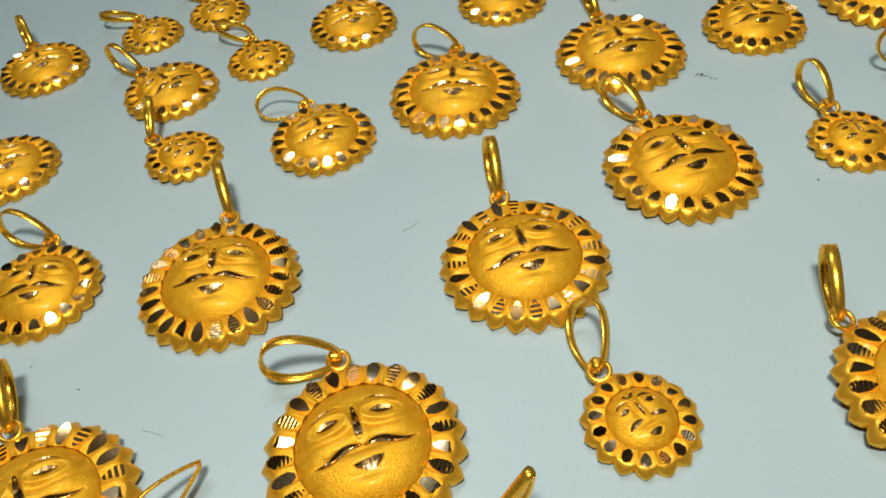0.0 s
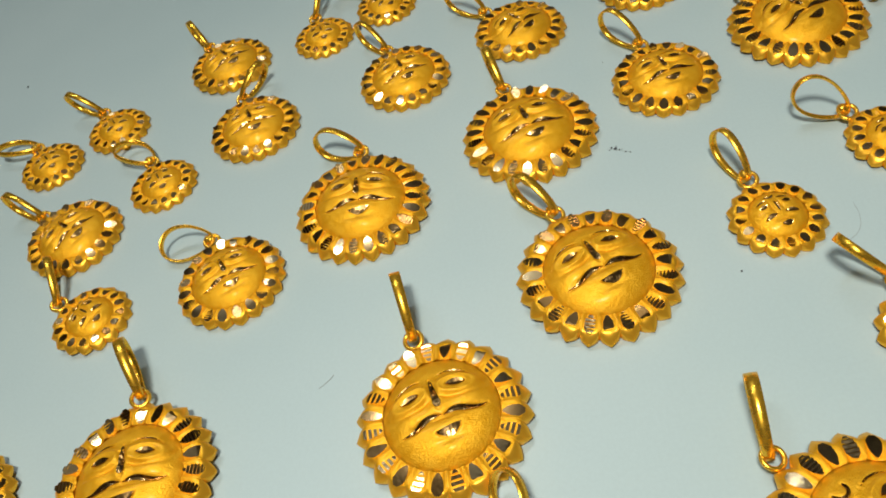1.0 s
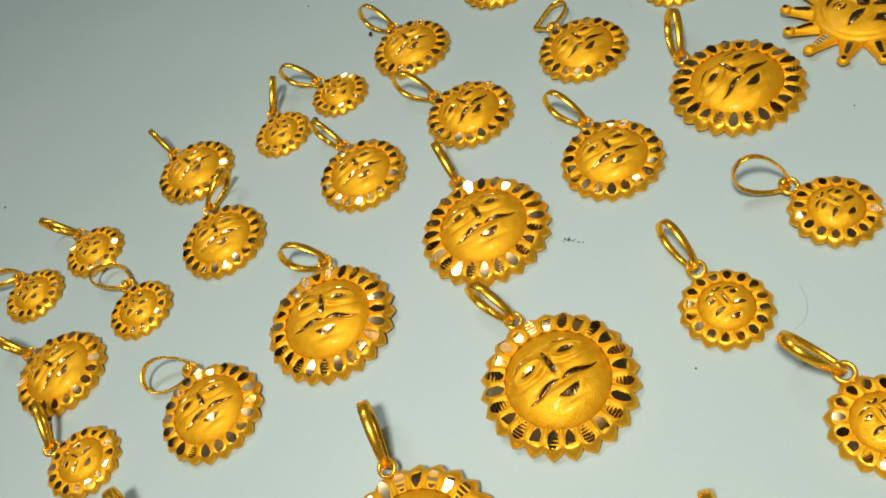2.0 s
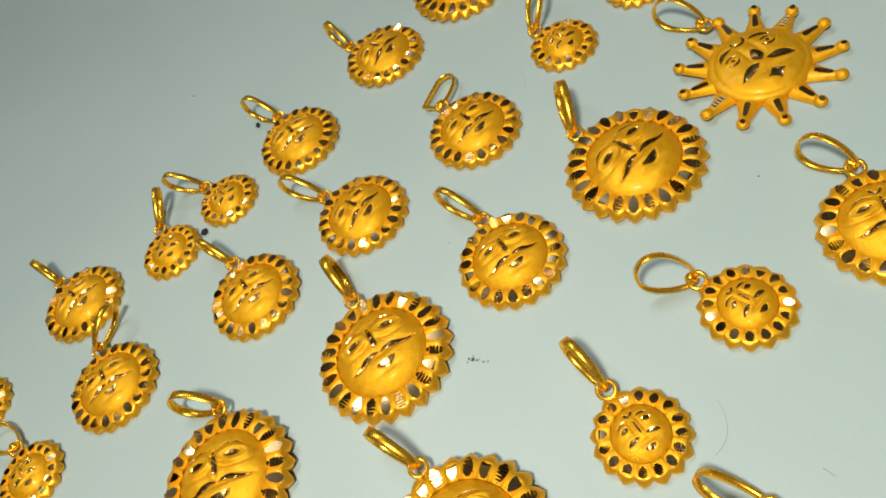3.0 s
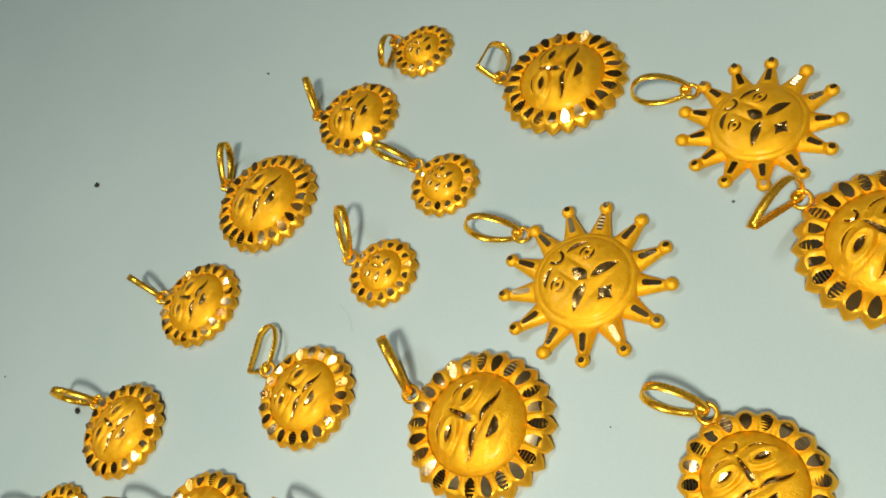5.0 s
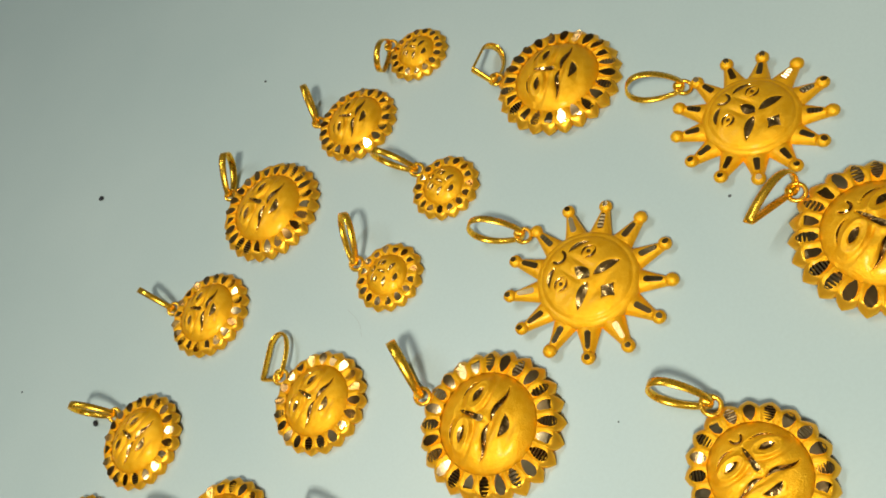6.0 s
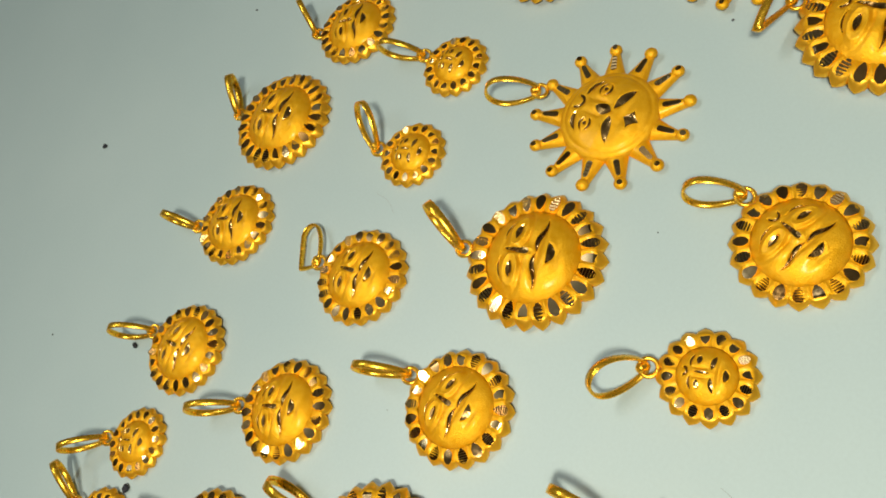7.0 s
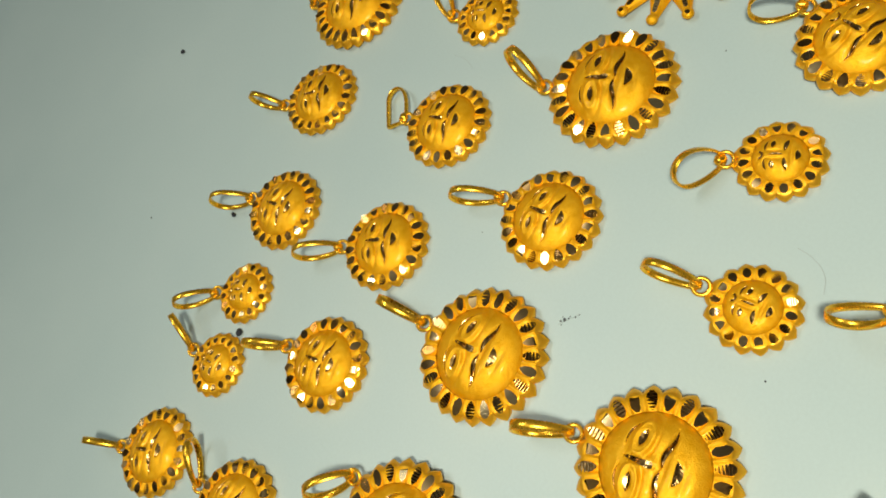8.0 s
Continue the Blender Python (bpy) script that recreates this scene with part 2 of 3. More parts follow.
@lru_cache(maxsize=None)
def body_mesh(kind, radius, face, dome, mark):
    """Hollow-backed disc: flat ring under the petals, and the domed face with its relief, dipped under each cut."""
    rf, rows, cols, rim = radius * face, 60, 150, RIMS[kind]
    cuts = face_cuts(kind, mark)
    rr = np.concatenate([np.linspace(0.012, 0.90, rows - 8), np.linspace(0.915, 1.0, 8)])
    th = np.linspace(0, 2 * np.pi, cols, endpoint=False)
    gx, gy = rr[:, None] * np.cos(th), rr[:, None] * np.sin(th)
    h = face_height(kind, dome, gx, gy)
    for _, rows_of, _ in cuts:
        best = np.zeros_like(h)
        for x, y, wx, wy in rows_of:
            w = math.hypot(wx, wy) + 0.012
            best = np.maximum(best, np.exp(-(((gx - x) ** 2 + (gy - y) ** 2) / (w * w)) ** 2))
        h = h - 0.30 * dome / 3.0 * best
    verts = [(0.0, 0.0, rim + float(h[0].mean()))]
    for i in range(rows):
        verts += [(rf * gx[i, j], rf * gy[i, j], rim + h[i, j]) for j in range(cols)]
    # a shallow groove round the face, then the ring that carries the petals
    ring = ((1.015, rim - 0.30), (1.05, rim - 0.35), (1.10, rim - 0.40), (1.16, rim - 0.55), (1.17, 0.35), (0.9, 0.35))
    if kind == "rayed":
        ring = ((1.005, rim - 0.1), (1.01, rim - 0.2), (1.015, rim - 0.3), (1.02, rim - 0.45), (1.02, 0.2), (0.9, 0.2))
    for k, z in ring:
        verts += [(rf * k * math.cos(t), rf * k * math.sin(t), z) for t in th]
    n = rows + 6
    faces = [(0, 1 + j, 1 + (j + 1) % cols) for j in range(cols)]
    for i in range(n - 1):
        a, b = 1 + i * cols, 1 + (i + 1) * cols
        faces += [(a + j, b + j, b + (j + 1) % cols, a + (j + 1) % cols) for j in range(cols)]
    return mesh_from("sun_disc", [(x * MM, y * MM, z * MM) for x, y, z in verts], faces, [SATIN])


@lru_cache(maxsize=None)
def cut_meshes(kind, radius, face, dome, mark):
    """One polished V-shaped groove for each cut of the face; the hatched ones have cross ridges."""
    rf, made, rim = radius * face, [], RIMS[kind]
    for name, rows_of, hatched in face_cuts(kind, mark):
        fine = []
        for (a, b) in zip(rows_of, rows_of[1:]):
            fine += [a, tuple((p + q) / 2 for p, q in zip(a, b))] if hatched else [a]
        fine.append(rows_of[-1])
        verts, faces = [], []
        for i, (x, y, wx, wy) in enumerate(fine):
            for k in (-1, 0, 1):
                px, py = x + k * wx, y + k * wy
                z = rim + float(face_height(kind, dome, np.float64(px), np.float64(py))) - (0.20 * dome / 3.0 if k == 0 else 0.0)
                if hatched:
                    z += 0.008 if i % 2 else -0.008
                verts.append((px * rf * MM, py * rf * MM, (z + 0.02) * MM))
        for i in range(len(fine) - 1):
            for k in (0, 1):
                a = i * 3 + k
                faces.append((a, a + 3, a + 4, a + 1))
        made.append((name, mesh_from(name, verts, faces, [SHADED_CUT], smooth=False)))
    return made


@lru_cache(maxsize=None)
def petal_mesh(kind, radius, face, count, style):
    """One petal of the rim, pointing along +x: rounded beads along its sides, a polished cut in the hollow between them, and a pointed tip."""
    rng, rim = random.Random(style * 7 + count), RIMS[kind]
    half = math.pi / count
    r0, r1 = radius * face * 1.005, radius
    us = [0.0, 0.1, 0.3, 0.5, 0.62, 0.68, 0.82, 0.93, 1.0]
    vs = [-1.0, -0.82, -0.64, -0.46, 0.0, 0.46, 0.64, 0.82, 1.0]
    k = radius / 14.5

    def top(u, v):
        flat = rim + 0.10 + 0.42 * k * math.sin(math.pi * min(1.0, 0.18 + u * 0.75)) - 0.42 * k * u
        t = max(0.0, (u - 0.66) / 0.34)
        ridge = flat * (1 - t ** 1.3) + 0.62 * t ** 1.3
        tip = ridge - (0.62 * k * abs(v) ** 1.7) * (1 - 0.8 * t)
        bead = ridge - 0.12 * k + 0.42 * k * (0.5 - 0.5 * math.cos(math.pi * max(0.0, abs(v) - 0.46) / 0.54))
        outer = min(1.0, max(0.0, (u - 0.50) / 0.24))
        outer = outer * outer * (3 - 2 * outer)
        return bead * (1 - outer) + tip * outer

    def spread(u):
        return 1.02 if u < 0.64 else 1.02 * max(0.0, 1 - ((u - 0.64) / 0.36) ** 1.7) + 0.03

    verts, faces, slots = [], [], []
    for u in us:
        r = r0 + u * (r1 - r0)
        for v in vs:
            a = v * half * spread(u)
            verts.append((r * math.cos(a), r * math.sin(a), max(0.24, top(u, v))))
    m = len(vs)
    for i in range(len(us) - 1):
        for j in range(m - 1):
            a = i * m + j
            faces.append((a, a + m, a + m + 1, a + 1))
    # the edge, down to the back
    edge = [i * m for i in range(len(us))] + [(len(us) - 1) * m + j for j in range(1, m)] + [i * m + m - 1 for i in range(len(us) - 2, -1, -1)]
    base = len(verts)
    for e in edge:
        x, y, _ = verts[e]
        verts.append((x * 0.985, y * 0.985, 0.12))
    for i in range(len(edge) - 1):
        faces.append((edge[i], base + i, base + i + 1, edge[i + 1]))
    slots += [2 if i // (m - 1) >= 4 else 0 for i in range((len(us) - 1) * (m - 1))] + [2] * (len(edge) - 1)
    # the cut: a drop-shaped flat, tilted, plain or hatched into narrow strips
    length, width = 0.70 * (r1 - r0), 1.20 * half * (r0 + 0.45 * (r1 - r0))
    if count == 16:
        length, width = 0.54 * (r1 - r0), 1.12 * half * (r0 + 0.45 * (r1 - r0))
    cx = r0 + 0.385 * (r1 - r0)
    ta, tr = rng.uniform(-0.15, 0.15), rng.uniform(-0.26, 0.06)
    bars, ridged = style >= 12 and style % 2, style < 12 and style % 2
    n = (3, 4, 4)[style % 3] if bars else (10, 12, 12)[style % 3] if ridged else 8
    faceted = not (bars or ridged) and style % 4 == 0
    cz = max(top(0.385 + w * length / 2 / (r1 - r0), 0) - tr * w * length / 2 for w in (-1, -0.7, -0.4, 0, 0.4, 0.7, 1)) + 0.015

    def cut_row(w, i):
        hw = width / 2 * max(0.30, (1 - abs(w) ** 3.6)) * (1 + (0.30 if style % 3 else -0.05) * w)
        x, z = w * length / 2, 0.05 * (1 - w * w)
        if ridged:
            z = 0.085 * k * (-1) ** i
        if faceted and w > 0.3:
            z -= 0.45 * (w - 0.3) * length / 2
        return [(cx + x, s * hw, cz + ta * s * hw + tr * x + z) for s in (-1, 1)]

    for i in range(n):
        p, q = -1 + 2 * i / n, -1 + 2 * (i + (0.60 if bars else 1.0)) / n
        base = len(verts)
        verts += cut_row(p, i) + cut_row(q, i + 1)
        faces.append((base, base + 2, base + 3, base + 1))
        slots.append(1)
        # walls of the cut
        lower = len(verts)
        for v in verts[base:base + 4]:
            verts.append((v[0], v[1], rim - 0.5))
        for a, b in ((0, 2), (3, 1)):
            faces.append((base + a, lower + a, lower + b, base + b))
            slots.append(0)
        if i == 0 or bars:
            faces.append((base, base + 1, lower + 1, lower))
            slots.append(0)
        if i == n - 1 or bars:
            faces.append((base + 3, base + 2, lower + 2, lower + 3))
            slots.append(0)
    me = mesh_from("petal", [(x * MM, y * MM, z * MM) for x, y, z in verts], faces, [SATIN, CUT, TIP], slots, smooth=True)
    for p in me.polygons:
        if p.material_index == 1:
            p.use_smooth = False
    return me


@lru_cache(maxsize=None)
def ray_meshes(radius, face, style):
    """One ray of the rayed sun, pointing along +x: a tapering arm, the polished cut on it, the ball at its end and the ball's cut."""
    rng = random.Random(40 + style)
    r0, r1 = radius * face * 0.98, radius - 1.15
    verts, faces = [], []
    us = [0.0, 0.15, 0.35, 0.6, 0.85, 1.0]
    vs = [-1, -0.8, -0.4, 0, 0.4, 0.8, 1]
    for u in us:
        w = 1.75 * (1 - u) ** 1.1 + 0.72
        for v in vs:
            verts.append((r0 + u * (r1 - r0), v * w, 0.12 if abs(v) == 1 else 0.45 + 1.0 * (1 - abs(v) ** 3)))
    m = len(vs)
    for i in range(len(us) - 1):
        for j in range(m - 1):
            a = i * m + j
            faces.append((a, a + m, a + m + 1, a + 1))
    scaled = lambda points: [(x * MM, y * MM, z * MM) for x, y, z in points]
    arm = mesh_from("ray", scaled(verts), faces, [SATIN])
    verts, faces, rings, seg = [], [], 7, 16
    for i in range(rings + 1):
        f = math.pi * i / rings
        for j in range(seg):
            g = 2 * math.pi * j / seg
            verts.append((r1 - 0.1 + 1.35 * math.sin(f) * math.cos(g), 1.35 * math.sin(f) * math.sin(g), 1.05 + 0.95 * math.cos(f)))
    for i in range(rings):
        for j in range(seg):
            a, b = i * seg + j, i * seg + (j + 1) % seg
            faces.append((a, a + seg, b + seg, b))
    ball = mesh_from("ball_tip", scaled(verts), faces, [SATIN])
    verts, faces = [], []
    ta, tr, n = rng.uniform(-0.14, 0.14), rng.uniform(-0.1, 0.1), 9
    for i in range(n + 1):
        w = i / n
        hw = (0.70 - 0.22 * w) * (0.55 if i in (0, n) else 1)
        z = 1.46 + tr * (w - 0.5) + (0.05 * (-1) ** i if style % 2 else 0)
        x = r0 + 0.9 + w * (r1 - r0 - 2.6)
        verts += [(x, -hw, z - ta * hw - 0.10), (x, -hw * 0.9, z - ta * hw + 0.08), (x, hw * 0.9, z + ta * hw + 0.08), (x, hw, z + ta * hw - 0.10)]
    for i in range(n):
        for j in range(3):
            a = i * 4 + j
            faces.append((a, a + 4, a + 5, a + 1))
    cut = mesh_from("ray_cut", scaled(verts), faces, [CUT], smooth=False)
    verts, faces = [(r1 + 0.1, 0.0, 2.03)], []
    for j in range(12):
        g = 2 * math.pi * j / 12
        verts.append((r1 + 0.1 + 0.62 * math.cos(g), 0.54 * math.sin(g), 2.03 + 0.10 * math.cos(g + style)))
    faces = [(0, 1 + j, 1 + (j + 1) % 12) for j in range(12)]
    dot = mesh_from("ball_cut", scaled(verts), faces, [CUT], smooth=False)
    return arm, ball, cut, dot


@lru_cache(maxsize=None)
def ring_mesh(big, wire):
    verts, faces, n, m = [], [], 28, 8
    for i in range(n):
        a = 2 * math.pi * i / n
        for j in range(m):
            b = 2 * math.pi * j / m
            r = big + wire * math.cos(b)
            verts.append((r * math.cos(a) * MM, r * math.sin(a) * MM, wire * math.sin(b) * MM))
    for i in range(n):
        for j in range(m):
            faces.append((i * m + j, ((i + 1) % n) * m + j, ((i + 1) % n) * m + (j + 1) % m, i * m + (j + 1) % m))
    return mesh_from("jump_ring", verts, faces, [BRIGHT])


def bail_point(f, length, kink):
    """The line of the bail, from its closed end in the ring round and back: a drop, or, kinked, straight legs, a sharp corner and an arch."""
    f = f % 1.0
    if kink:
        far, side = ((1.0, -0.22), 1) if abs(kink) == 1 else ((0.80, -0.30), 2)
        bow = ((0.55, 0.35), (0.05, 0.55)) if side == 1 else ((1.15, -0.15), (0.9, 0.35))
        if side == 2 and f < 0.2:
            x, y = 0.12 * f / 0.2, -0.42 * f / 0.2
        elif side == 2 and f < 0.55:
            x, y = 0.12 + 0.68 * (f - 0.2) / 0.35, -0.42 + 0.12 * (f - 0.2) / 0.35
        elif f < 0.5:
            x, y = 2 * f * far[0], 2 * f * far[1]
        else:
            u = 2 * f - 1 if side == 1 else (f - 0.55) / 0.45
            v = 1 - u
            x, y = (v ** 3 * far[i] + 3 * v * v * u * bow[0][i] + 3 * v * u * u * bow[1][i] for i in (0, 1))
        return length * x, length * y * kink / side
    a = 2 * math.pi * f
    x = length * 0.5 * (1 - math.cos(a))
    y = length * 0.325 * math.sin(a) * (0.58 + 0.42 * (1 - math.cos(a)) / 2) * 1.22
    return x, y


@lru_cache(maxsize=None)
def bail_mesh(length, kink=0, band=1.0):
    """A thin half-round strip of bright gold bent into a loop, wide at the far end, narrow in the ring; its hole looks along z."""
    n, verts, faces, back, turned = 60, [], [], 0.8, (-1 if kink < 0 else 1)
    profile = [(0.0, -0.96), (0.16, -1.0), (0.40, -0.78), (0.55, -0.42), (0.60, 0.0), (0.55, 0.42), (0.40, 0.78), (0.16, 1.0), (0.0, 0.96), (-0.04, 0.0)]
    for i in range(n):
        f = i / n
        x, y = bail_point(f, length, kink)
        x2, y2 = bail_point(f + 0.004, length, kink)
        x1, y1 = bail_point(f - 0.004, length, kink)
        d = math.hypot(x2 - x1, y2 - y1) or 1
        nx, ny = (y2 - y1) / d * turned, -(x2 - x1) / d * turned
        wide = band * (0.56 + 0.22 * math.sin(math.pi * f) ** 1.2)
        for out, w in profile:
            verts.append(((x - back + nx * out) * MM, (y + ny * out) * MM, w * wide * MM))
    m = len(profile)
    for i in range(n):
        for j in range(m):
            faces.append((i * m + j, ((i + 1) % n) * m + j, ((i + 1) % n) * m + (j + 1) % m, i * m + (j + 1) % m))
    return mesh_from("bail", verts, faces, [BRIGHT])


@lru_cache(maxsize=None)
def collar_mesh():
    """The pinched, soldered knot that closes the bail's strip at the ring."""
    verts, faces, n, m = [], [], 10, 14
    for i in range(n + 1):
        f = i / n
        r = 1.12 * math.sin(math.pi * (0.06 + 0.88 * f)) ** 0.6 * (1 + 0.10 * math.sin(9 * f))
        for j in range(m):
            b = 2 * math.pi * j / m
            verts.append(((-0.75 + 2.3 * f) * MM, r * 1.02 * math.cos(b) * MM, r * 0.92 * math.sin(b) * MM))
    for i in range(n):
        for j in range(m):
            faces.append((i * m + j, (i + 1) * m + j, (i + 1) * m + (j + 1) % m, i * m + (j + 1) % m))
    faces += [tuple(range(m)), tuple(n * m + j for j in range(m - 1, -1, -1))]
    return mesh_from("bail_collar", verts, faces, [BRIGHT])


def lowest(me, m):
    return min((m @ v.co).z for v in me.vertices)


LABELS = dict(large="large satin gold sun-face pendant with notched petals",
              medium="medium satin gold sun-face pendant with notched petals",
              small="small gold sun-face pendant with pointed petals",
              rayed="gold sun-face pendant with ball-tipped rays")
made_count = [0]


def sun_pendant(size, x, y, turn, bail_turn, bail_tilt, rise=0.0, bail=12.2, kink=0, mark=False, bars=False):
    """x, y and bail, the bail's length, in millimetres; turn and bail_turn in degrees from +y; bail_tilt 0: the loop lies open,
    90: it stands on its edge; rise: how far its free end is lifted; kink: a bail with a sharp corner; bars: hatching of separate strokes."""
    kind, radius, face, dome = size["kind"], size["radius"], size["face"], size["dome"]
    seed = made_count[0]
    made_count[0] += 1
    rng = random.Random(seed + 11)
    thing = new("sun_pendant")
    lift = (3.0 if kind == "rayed" else 4.6) + rng.uniform(-0.8, 0.8)
    thing.matrix_basis = pose(x * MM, y * MM, (radius * math.sin(radians(lift)) - 0.10) * MM, 0, 0, turn) @ pose(0, 0, 0, lift, rng.uniform(-1, 1), 0)
    tagged(thing, LABELS[kind] + (", bail upright" if abs(bail_tilt) > 64 else ", bail leaning" if abs(bail_tilt) > 35 else ", bail flat"), "pendant", "sun pendants on the tabletop")
    part("sun_disc", body_mesh(kind, radius, face, dome, mark), thing)
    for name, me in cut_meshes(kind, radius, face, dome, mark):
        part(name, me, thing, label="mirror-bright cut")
    n = size["petals"]
    for i in range(n):
        m = pose(0, 0, 0, 0, 0, 90 + 360 * (i + 0.5) / n + (6 if kind == "rayed" else 0))
        if kind == "rayed":
            style = rng.randrange(8)
            arm, ball, cut, dot = ray_meshes(radius, face, style)
            ray = part("ray", arm, thing, m)
            part("ray_cut", cut, ray, label="mirror-bright cut")
            part("ball_tip", ball, ray)
            if style % 3 != 2:
                part("ball_cut", dot, ray, label="mirror-bright cut")
        else:
            style = rng.randrange(6) * 2 + (i % 2 if seed % 3 else rng.randrange(2))
            part("petal", petal_mesh(kind, radius, face, n, style + (12 if bars else 0)), thing, m)
    joint = size["joint"]
    ring = part("jump_ring", ring_mesh(1.55, 0.42), thing, pose(0, (joint - 0.6) * MM, 0.75 * MM, 10, rng.uniform(-12, 12), 0), "bright gold wire ring")
    # the bail swings about the ring; it is lifted further where it would sink into the tabletop
    me = bail_mesh(bail, kink, 1.3 if kind == "large" else 1.05)
    spin = pose(0, (joint + 0.1) * MM, 0.7 * MM, 0, 0, bail_turn - turn + 90)
    high = rise
    while high < 80 and lowest(me, thing.matrix_basis @ spin @ pose(0, 0, 0, 0, -high, 0) @ pose(0, 0, 0, bail_tilt, 0, 0)) < 0.00002:
        high += 0.5
    loop = part("bail", me, thing, spin @ pose(0, 0, 0, 0, -high, 0) @ pose(0, 0, 0, bail_tilt, 0, 0), "bright polished gold bail")
    part("bail_collar", collar_mesh(), loop)
    return thing


sun_pendant(LARGE, -66.9, 50.4, 33, 22.0, -80.0, 12.0, 12.2, bars=True)
sun_pendant(LARGE, -21.7, 57.3, 18, -264.3, -76.6, 9.6, 12.5)
sun_pendant(SMALL, 16.5, 59.1, 28, 5.5, -54.0, 13.0, 11.9)
sun_pendant(LARGE, 57.0, 60.3, 36, -6.6, 78.8, 13.5, 12.4, mark=True)
sun_pendant(SMALL, 77.8, 87.3, 6, 52.3, 47.6, 31.9, 12.1)
sun_pendant(LARGE, 3.1, 91.0, 12, 6.0, -84.7, 17.2, 13.0, bars=True)
sun_pendant(LARGE, -49.7, 91.9, 3, 19.3, -81.0, 14.0, 12.7)
sun_pendant(MEDIUM, -83.4, 93.9, 9, 72.0, -76.0, 9.0, 12.2)
sun_pendant(LARGE, 33.5, 112.0, 16, 34.6, -87.0, 6.3, 12.1)
sun_pendant(SMALL, 65.7, 115.4, 9, 15.4, -85.4, 17.5, 11.4)
sun_pendant(SMALL, 91.8, 127.6, 28, 67.0, -63.3, 29.7, 11.7)
sun_pendant(MEDIUM, 118.5, 129.2, -12, 31.6, -73.6, 7.7, 11.0, mark=True)
sun_pendant(SMALL, -65.8, 131.1, 55, 14.5, -72.1, 15.9, 12.0)
sun_pendant(MEDIUM, -35.8, 132.0, 22, -277.0, -25.6, -1.2, 12.3)
sun_pendant(MEDIUM, -105.6, 132.2, 39, 51.0, -80.0, 12.0, 12.2)
sun_pendant(LARGE, 160.7, 141.9, 7, 83.0, 119.3, 32.4, 11.8, kink=1, mark=True)
sun_pendant(LARGE, -7.9, 143.5, -3, 62.4, -77.3, 7.1, 12.1)
sun_pendant(LARGE, 29.2, 153.1, 10, 9.5, 83.9, 14.8, 12.3)
sun_pendant(MEDIUM, -75.2, 157.3, 47, 56.7, 87.8, 12.7, 12.2)
sun_pendant(MEDIUM, 60.0, 159.7, 8, 33.5, -88.8, 14.7, 12.4)
sun_pendant(LARGE, 91.0, 167.1, 25, -12.9, -77.6, 18.2, 13.1)
sun_pendant(SMALL, -55.5, 168.2, 24, 48.1, 19.6, 4.8, 12.6)
sun_pendant(MEDIUM, -113.4, 174.5, 32, 34.0, -80.0, 12.0, 12.2)
sun_pendant(RAYED, 123.2, 174.9, 7, 37.9, -81.2, 5.1, 12.3)
sun_pendant(RAYED_SMALL, 167.4, 175.6, 7, 46.5, -83.1, 7.0, 11.9)
sun_pendant(MEDIUM, -33.3, 180.3, 16, -40.6, -71.8, 17.4, 11.7)
sun_pendant(MEDIUM, 4.6, 184.5, 16, 36.5, 89.6, 11.7, 12.1)
sun_pendant(SMALL, -88.2, 187.2, 35, 74.6, 20.9, 1.9, 12.2)
sun_pendant(MEDIUM, 34.3, 191.6, 34, 48.5, -89.6, 18.0, 12.7)
sun_pendant(SMALL, -71.5, 195.2, 33, 61.5, 76.8, 19.6, 12.1)
sun_pendant(MEDIUM, 66.0, 198.9, 19, -34.4, 167.1, -5.2, 12.0, kink=2)
sun_pendant(SMALL, 94.4, 210.7, 22, -33.3, -51.9, 27.1, 12.7)
sun_pendant(MEDIUM, -41.8, 211.3, 33, 31.9, 85.1, 15.3, 11.5)
sun_pendant(SMALL, -15.6, 212.9, 13, -16.3, -65.1, 19.3, 11.9)
sun_pendant(LARGE, 152.3, 217.0, 32, -43.6, -139.6, -9.9, 12.3, kink=2)
sun_pendant(SMALL, 117.4, 218.2, 10, 25.6, 85.6, 18.7, 12.3)
sun_pendant(SMALL, 2.2, 220.3, 34, 60.1, 85.0, 21.8, 12.2)
sun_pendant(MEDIUM, 24.9, 227.3, 16, 41.3, -84.2, 14.4, 12.6)
sun_pendant(MEDIUM, 54.5, 242.5, 36, 21.1, 89.6, 14.9, 11.8)
sun_pendant(LARGE, 82.3, 254.2, 22, -35.6, -74.8, 13.3, 12.8)
sun_pendant(MEDIUM, 113.7, 255.5, 34, -22.5, -78.4, 18.3, 12.3)
sun_pendant(SMALL, 137.9, 258.7, 18, 138.3, 77.1, 27.6, 12.2)
sun_pendant(MEDIUM, -48.0, 32.0, 2, -8.0, 35.0, 5.0, 12.2, kink=1)
sun_pendant(MEDIUM, -11.5, 32.0, -25, -62.0, -82.0, 10.0, 12.2, kink=1)


# ---- specks and marks on the tabletop ----
def grit(x, y, size, seed, mat, label):
    """An uneven crumb lying on the tabletop."""
    rng = random.Random(seed)
    bm = bmesh.new()
    bmesh.ops.create_icosphere(bm, subdivisions=2, radius=size / 2 * MM)
    for v in bm.verts:
        v.co *= 0.75 + 0.5 * noise.noise(v.co * (1.6 / (size * MM)) + Vector((seed, 0, 0)))
        v.co.z *= 0.6
    me = bpy.data.meshes.new("speck")
    bm.to_mesh(me)
    bm.free()
    me.materials.append(mat)
    ob = new("speck", me)
    ob.matrix_basis = pose(x * MM, y * MM, -min(v.co.z for v in me.vertices), 0, 0, rng.uniform(0, 360))
    return tagged(ob, label, "speck")


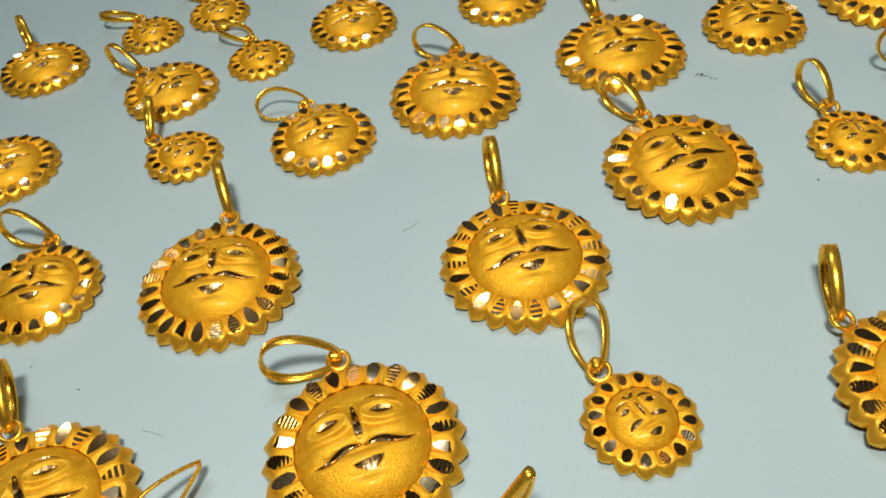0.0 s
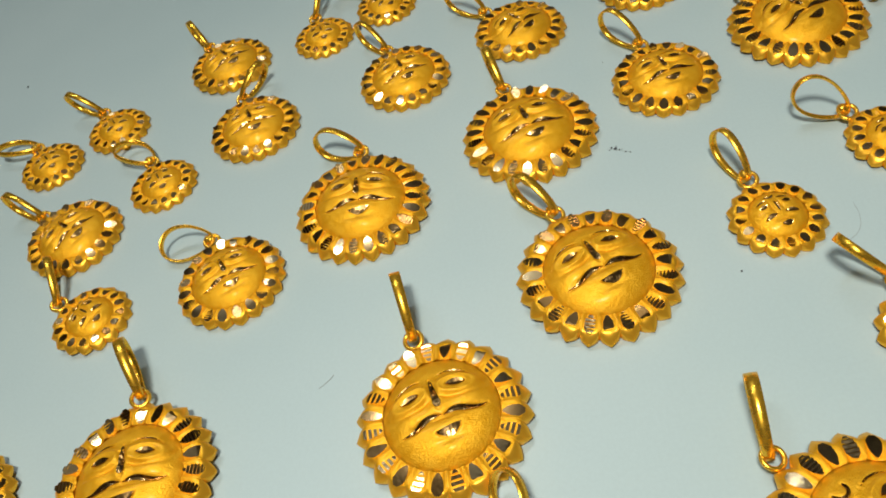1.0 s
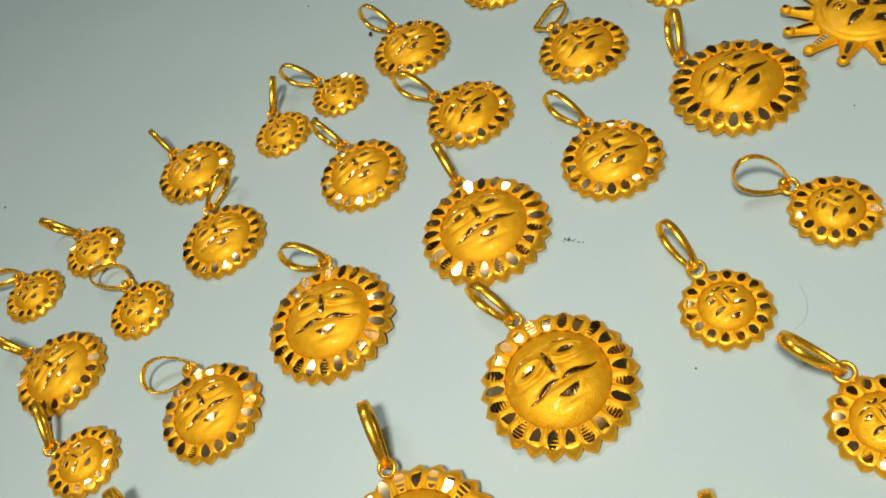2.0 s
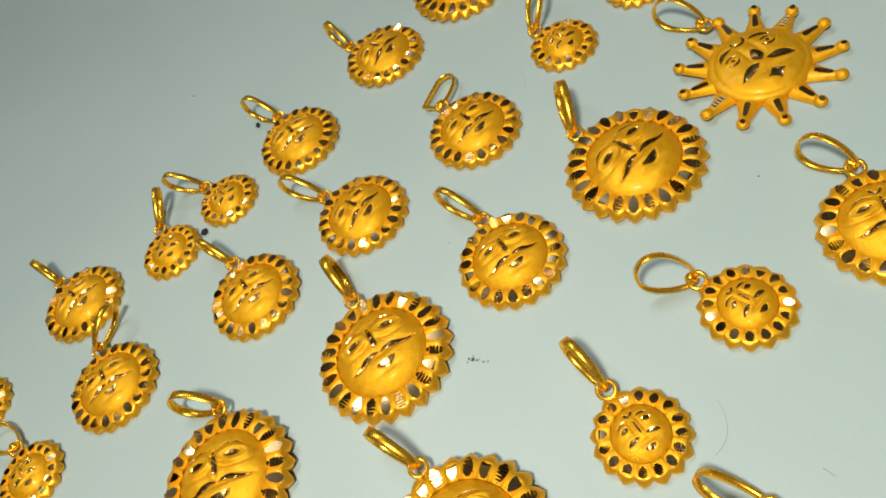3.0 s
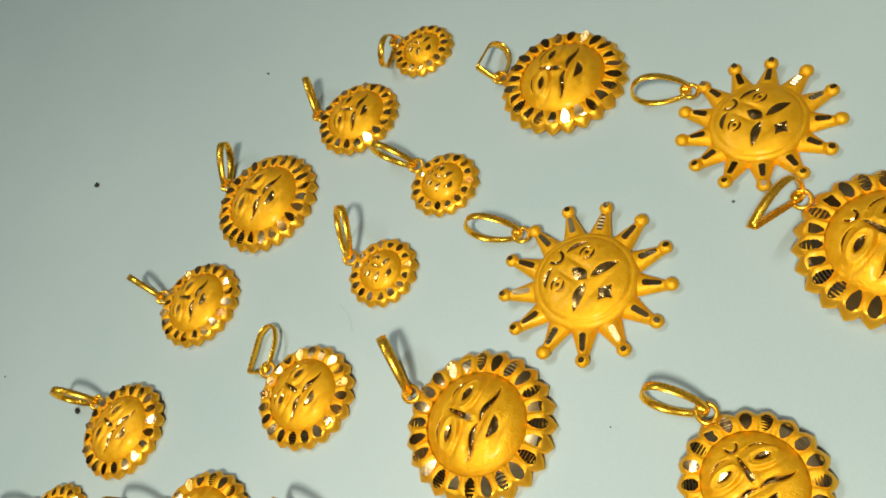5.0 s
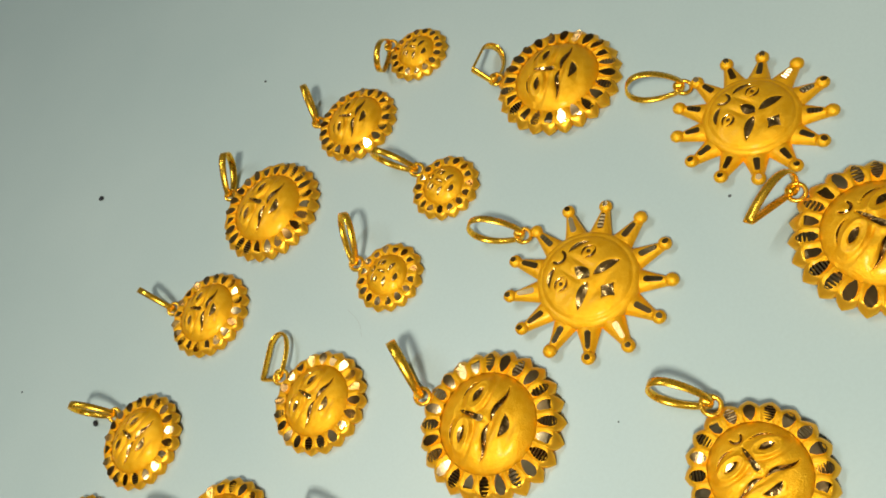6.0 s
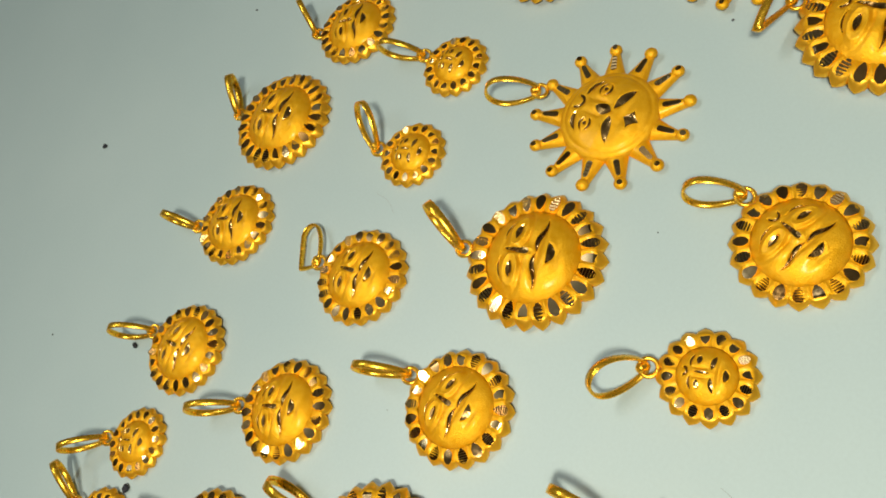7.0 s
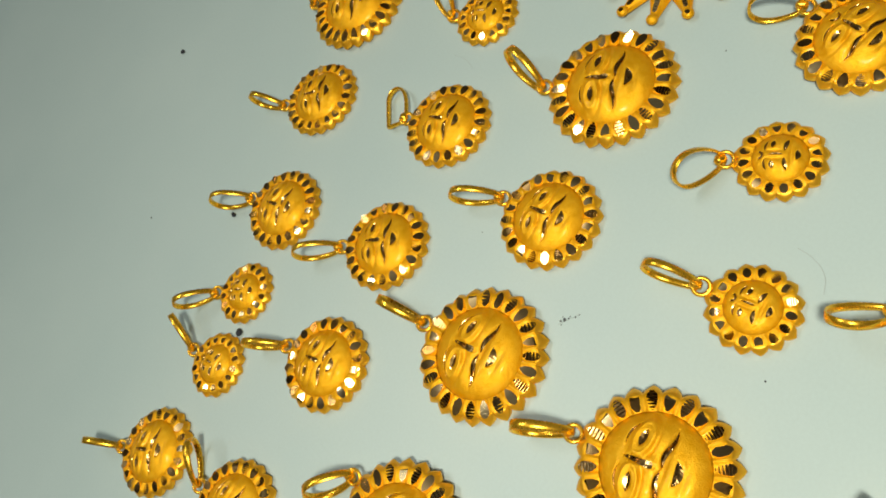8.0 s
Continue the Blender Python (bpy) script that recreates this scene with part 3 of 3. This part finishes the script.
def fibre(points, thick, mat, label):
    data = bpy.data.curves.new("fibre", "CURVE")
    data.dimensions, data.bevel_depth, data.bevel_resolution = "3D", thick / 2 * MM, 1
    s = data.splines.new("BEZIER")
    s.bezier_points.add(len(points) - 1)
    for p, (x, y) in zip(s.bezier_points, points):
        p.co = (x * MM, y * MM, thick * 0.5 * MM)
        p.handle_left_type = p.handle_right_type = "AUTO"
    data.materials.append(mat)
    return tagged(new("fibre", data), label, "fibre")


grit(42.1, 316.3, 2.2, 1, SOOT, "black grit speck lying on the tabletop")
grit(14.2, 244.1, 1.9, 2, SOOT, "black grit speck beside a bail")
grit(-6.4, 214.4, 2.4, 3, SOOT, "black crumb against a small pendant")
for i, (x, y, s) in enumerate(((44.2, 144.2, 0.6), (44.9, 143.7, 0.9), (45.6, 143.2, 0.45), (46.6, 142.2, 0.5), (46.1, 143.2, 0.35), (47.4, 141.8, 0.4), (43.7, 143.7, 0.3), (45.2, 144.4, 0.3))):
    grit(x, y, s, 20 + i, FADED, "grey crumb of a smudge on the tabletop")
fibre([(43.4, 144.3), (45.2, 143.2), (46.6, 142.4), (47.6, 141.8)], 0.07, HAIR, "dark thread in a smudge on the tabletop")
for i, (x, y, s) in enumerate(((152.7, 167.5, 0.8), (108.4, 151.2, 0.4), (-3.7, 274.5, 0.7), (-108.0, 232.0, 0.9), (103.8, 300.0, 0.9), (-79.5, 78.0, 0.35), (-69.3, 72.6, 0.4), (56.5, 106.9, 0.5), (49.8, 172.7, 0.3))):
    grit(x, y, s, 40 + i, FADED, "tiny dark speck on the tabletop")
fibre([(74.2, 107.8), (77.0, 109.4), (78.8, 112.6), (79.2, 115.9)], 0.07, HAIR, "thin grey fibre lying on the tabletop")
fibre([(86.6, 99.4), (87.0, 98.6), (87.4, 97.6)], 0.12, HAIR, "short dark fibre on the tabletop")
fibre([(-18.2, 103.0), (-16.7, 103.9), (-15.4, 105.1)], 0.12, HAIR, "short grey thread on the tabletop")
fibre([(81.2, 204.7), (82.6, 208.4), (82.4, 213.2)], 0.06, HAIR, "thin grey hair on the tabletop")
fibre([(-56.4, 64.1), (-54.3, 63.5), (-52.6, 62.7)], 0.12, HAIR, "short grey thread beside two pendants")
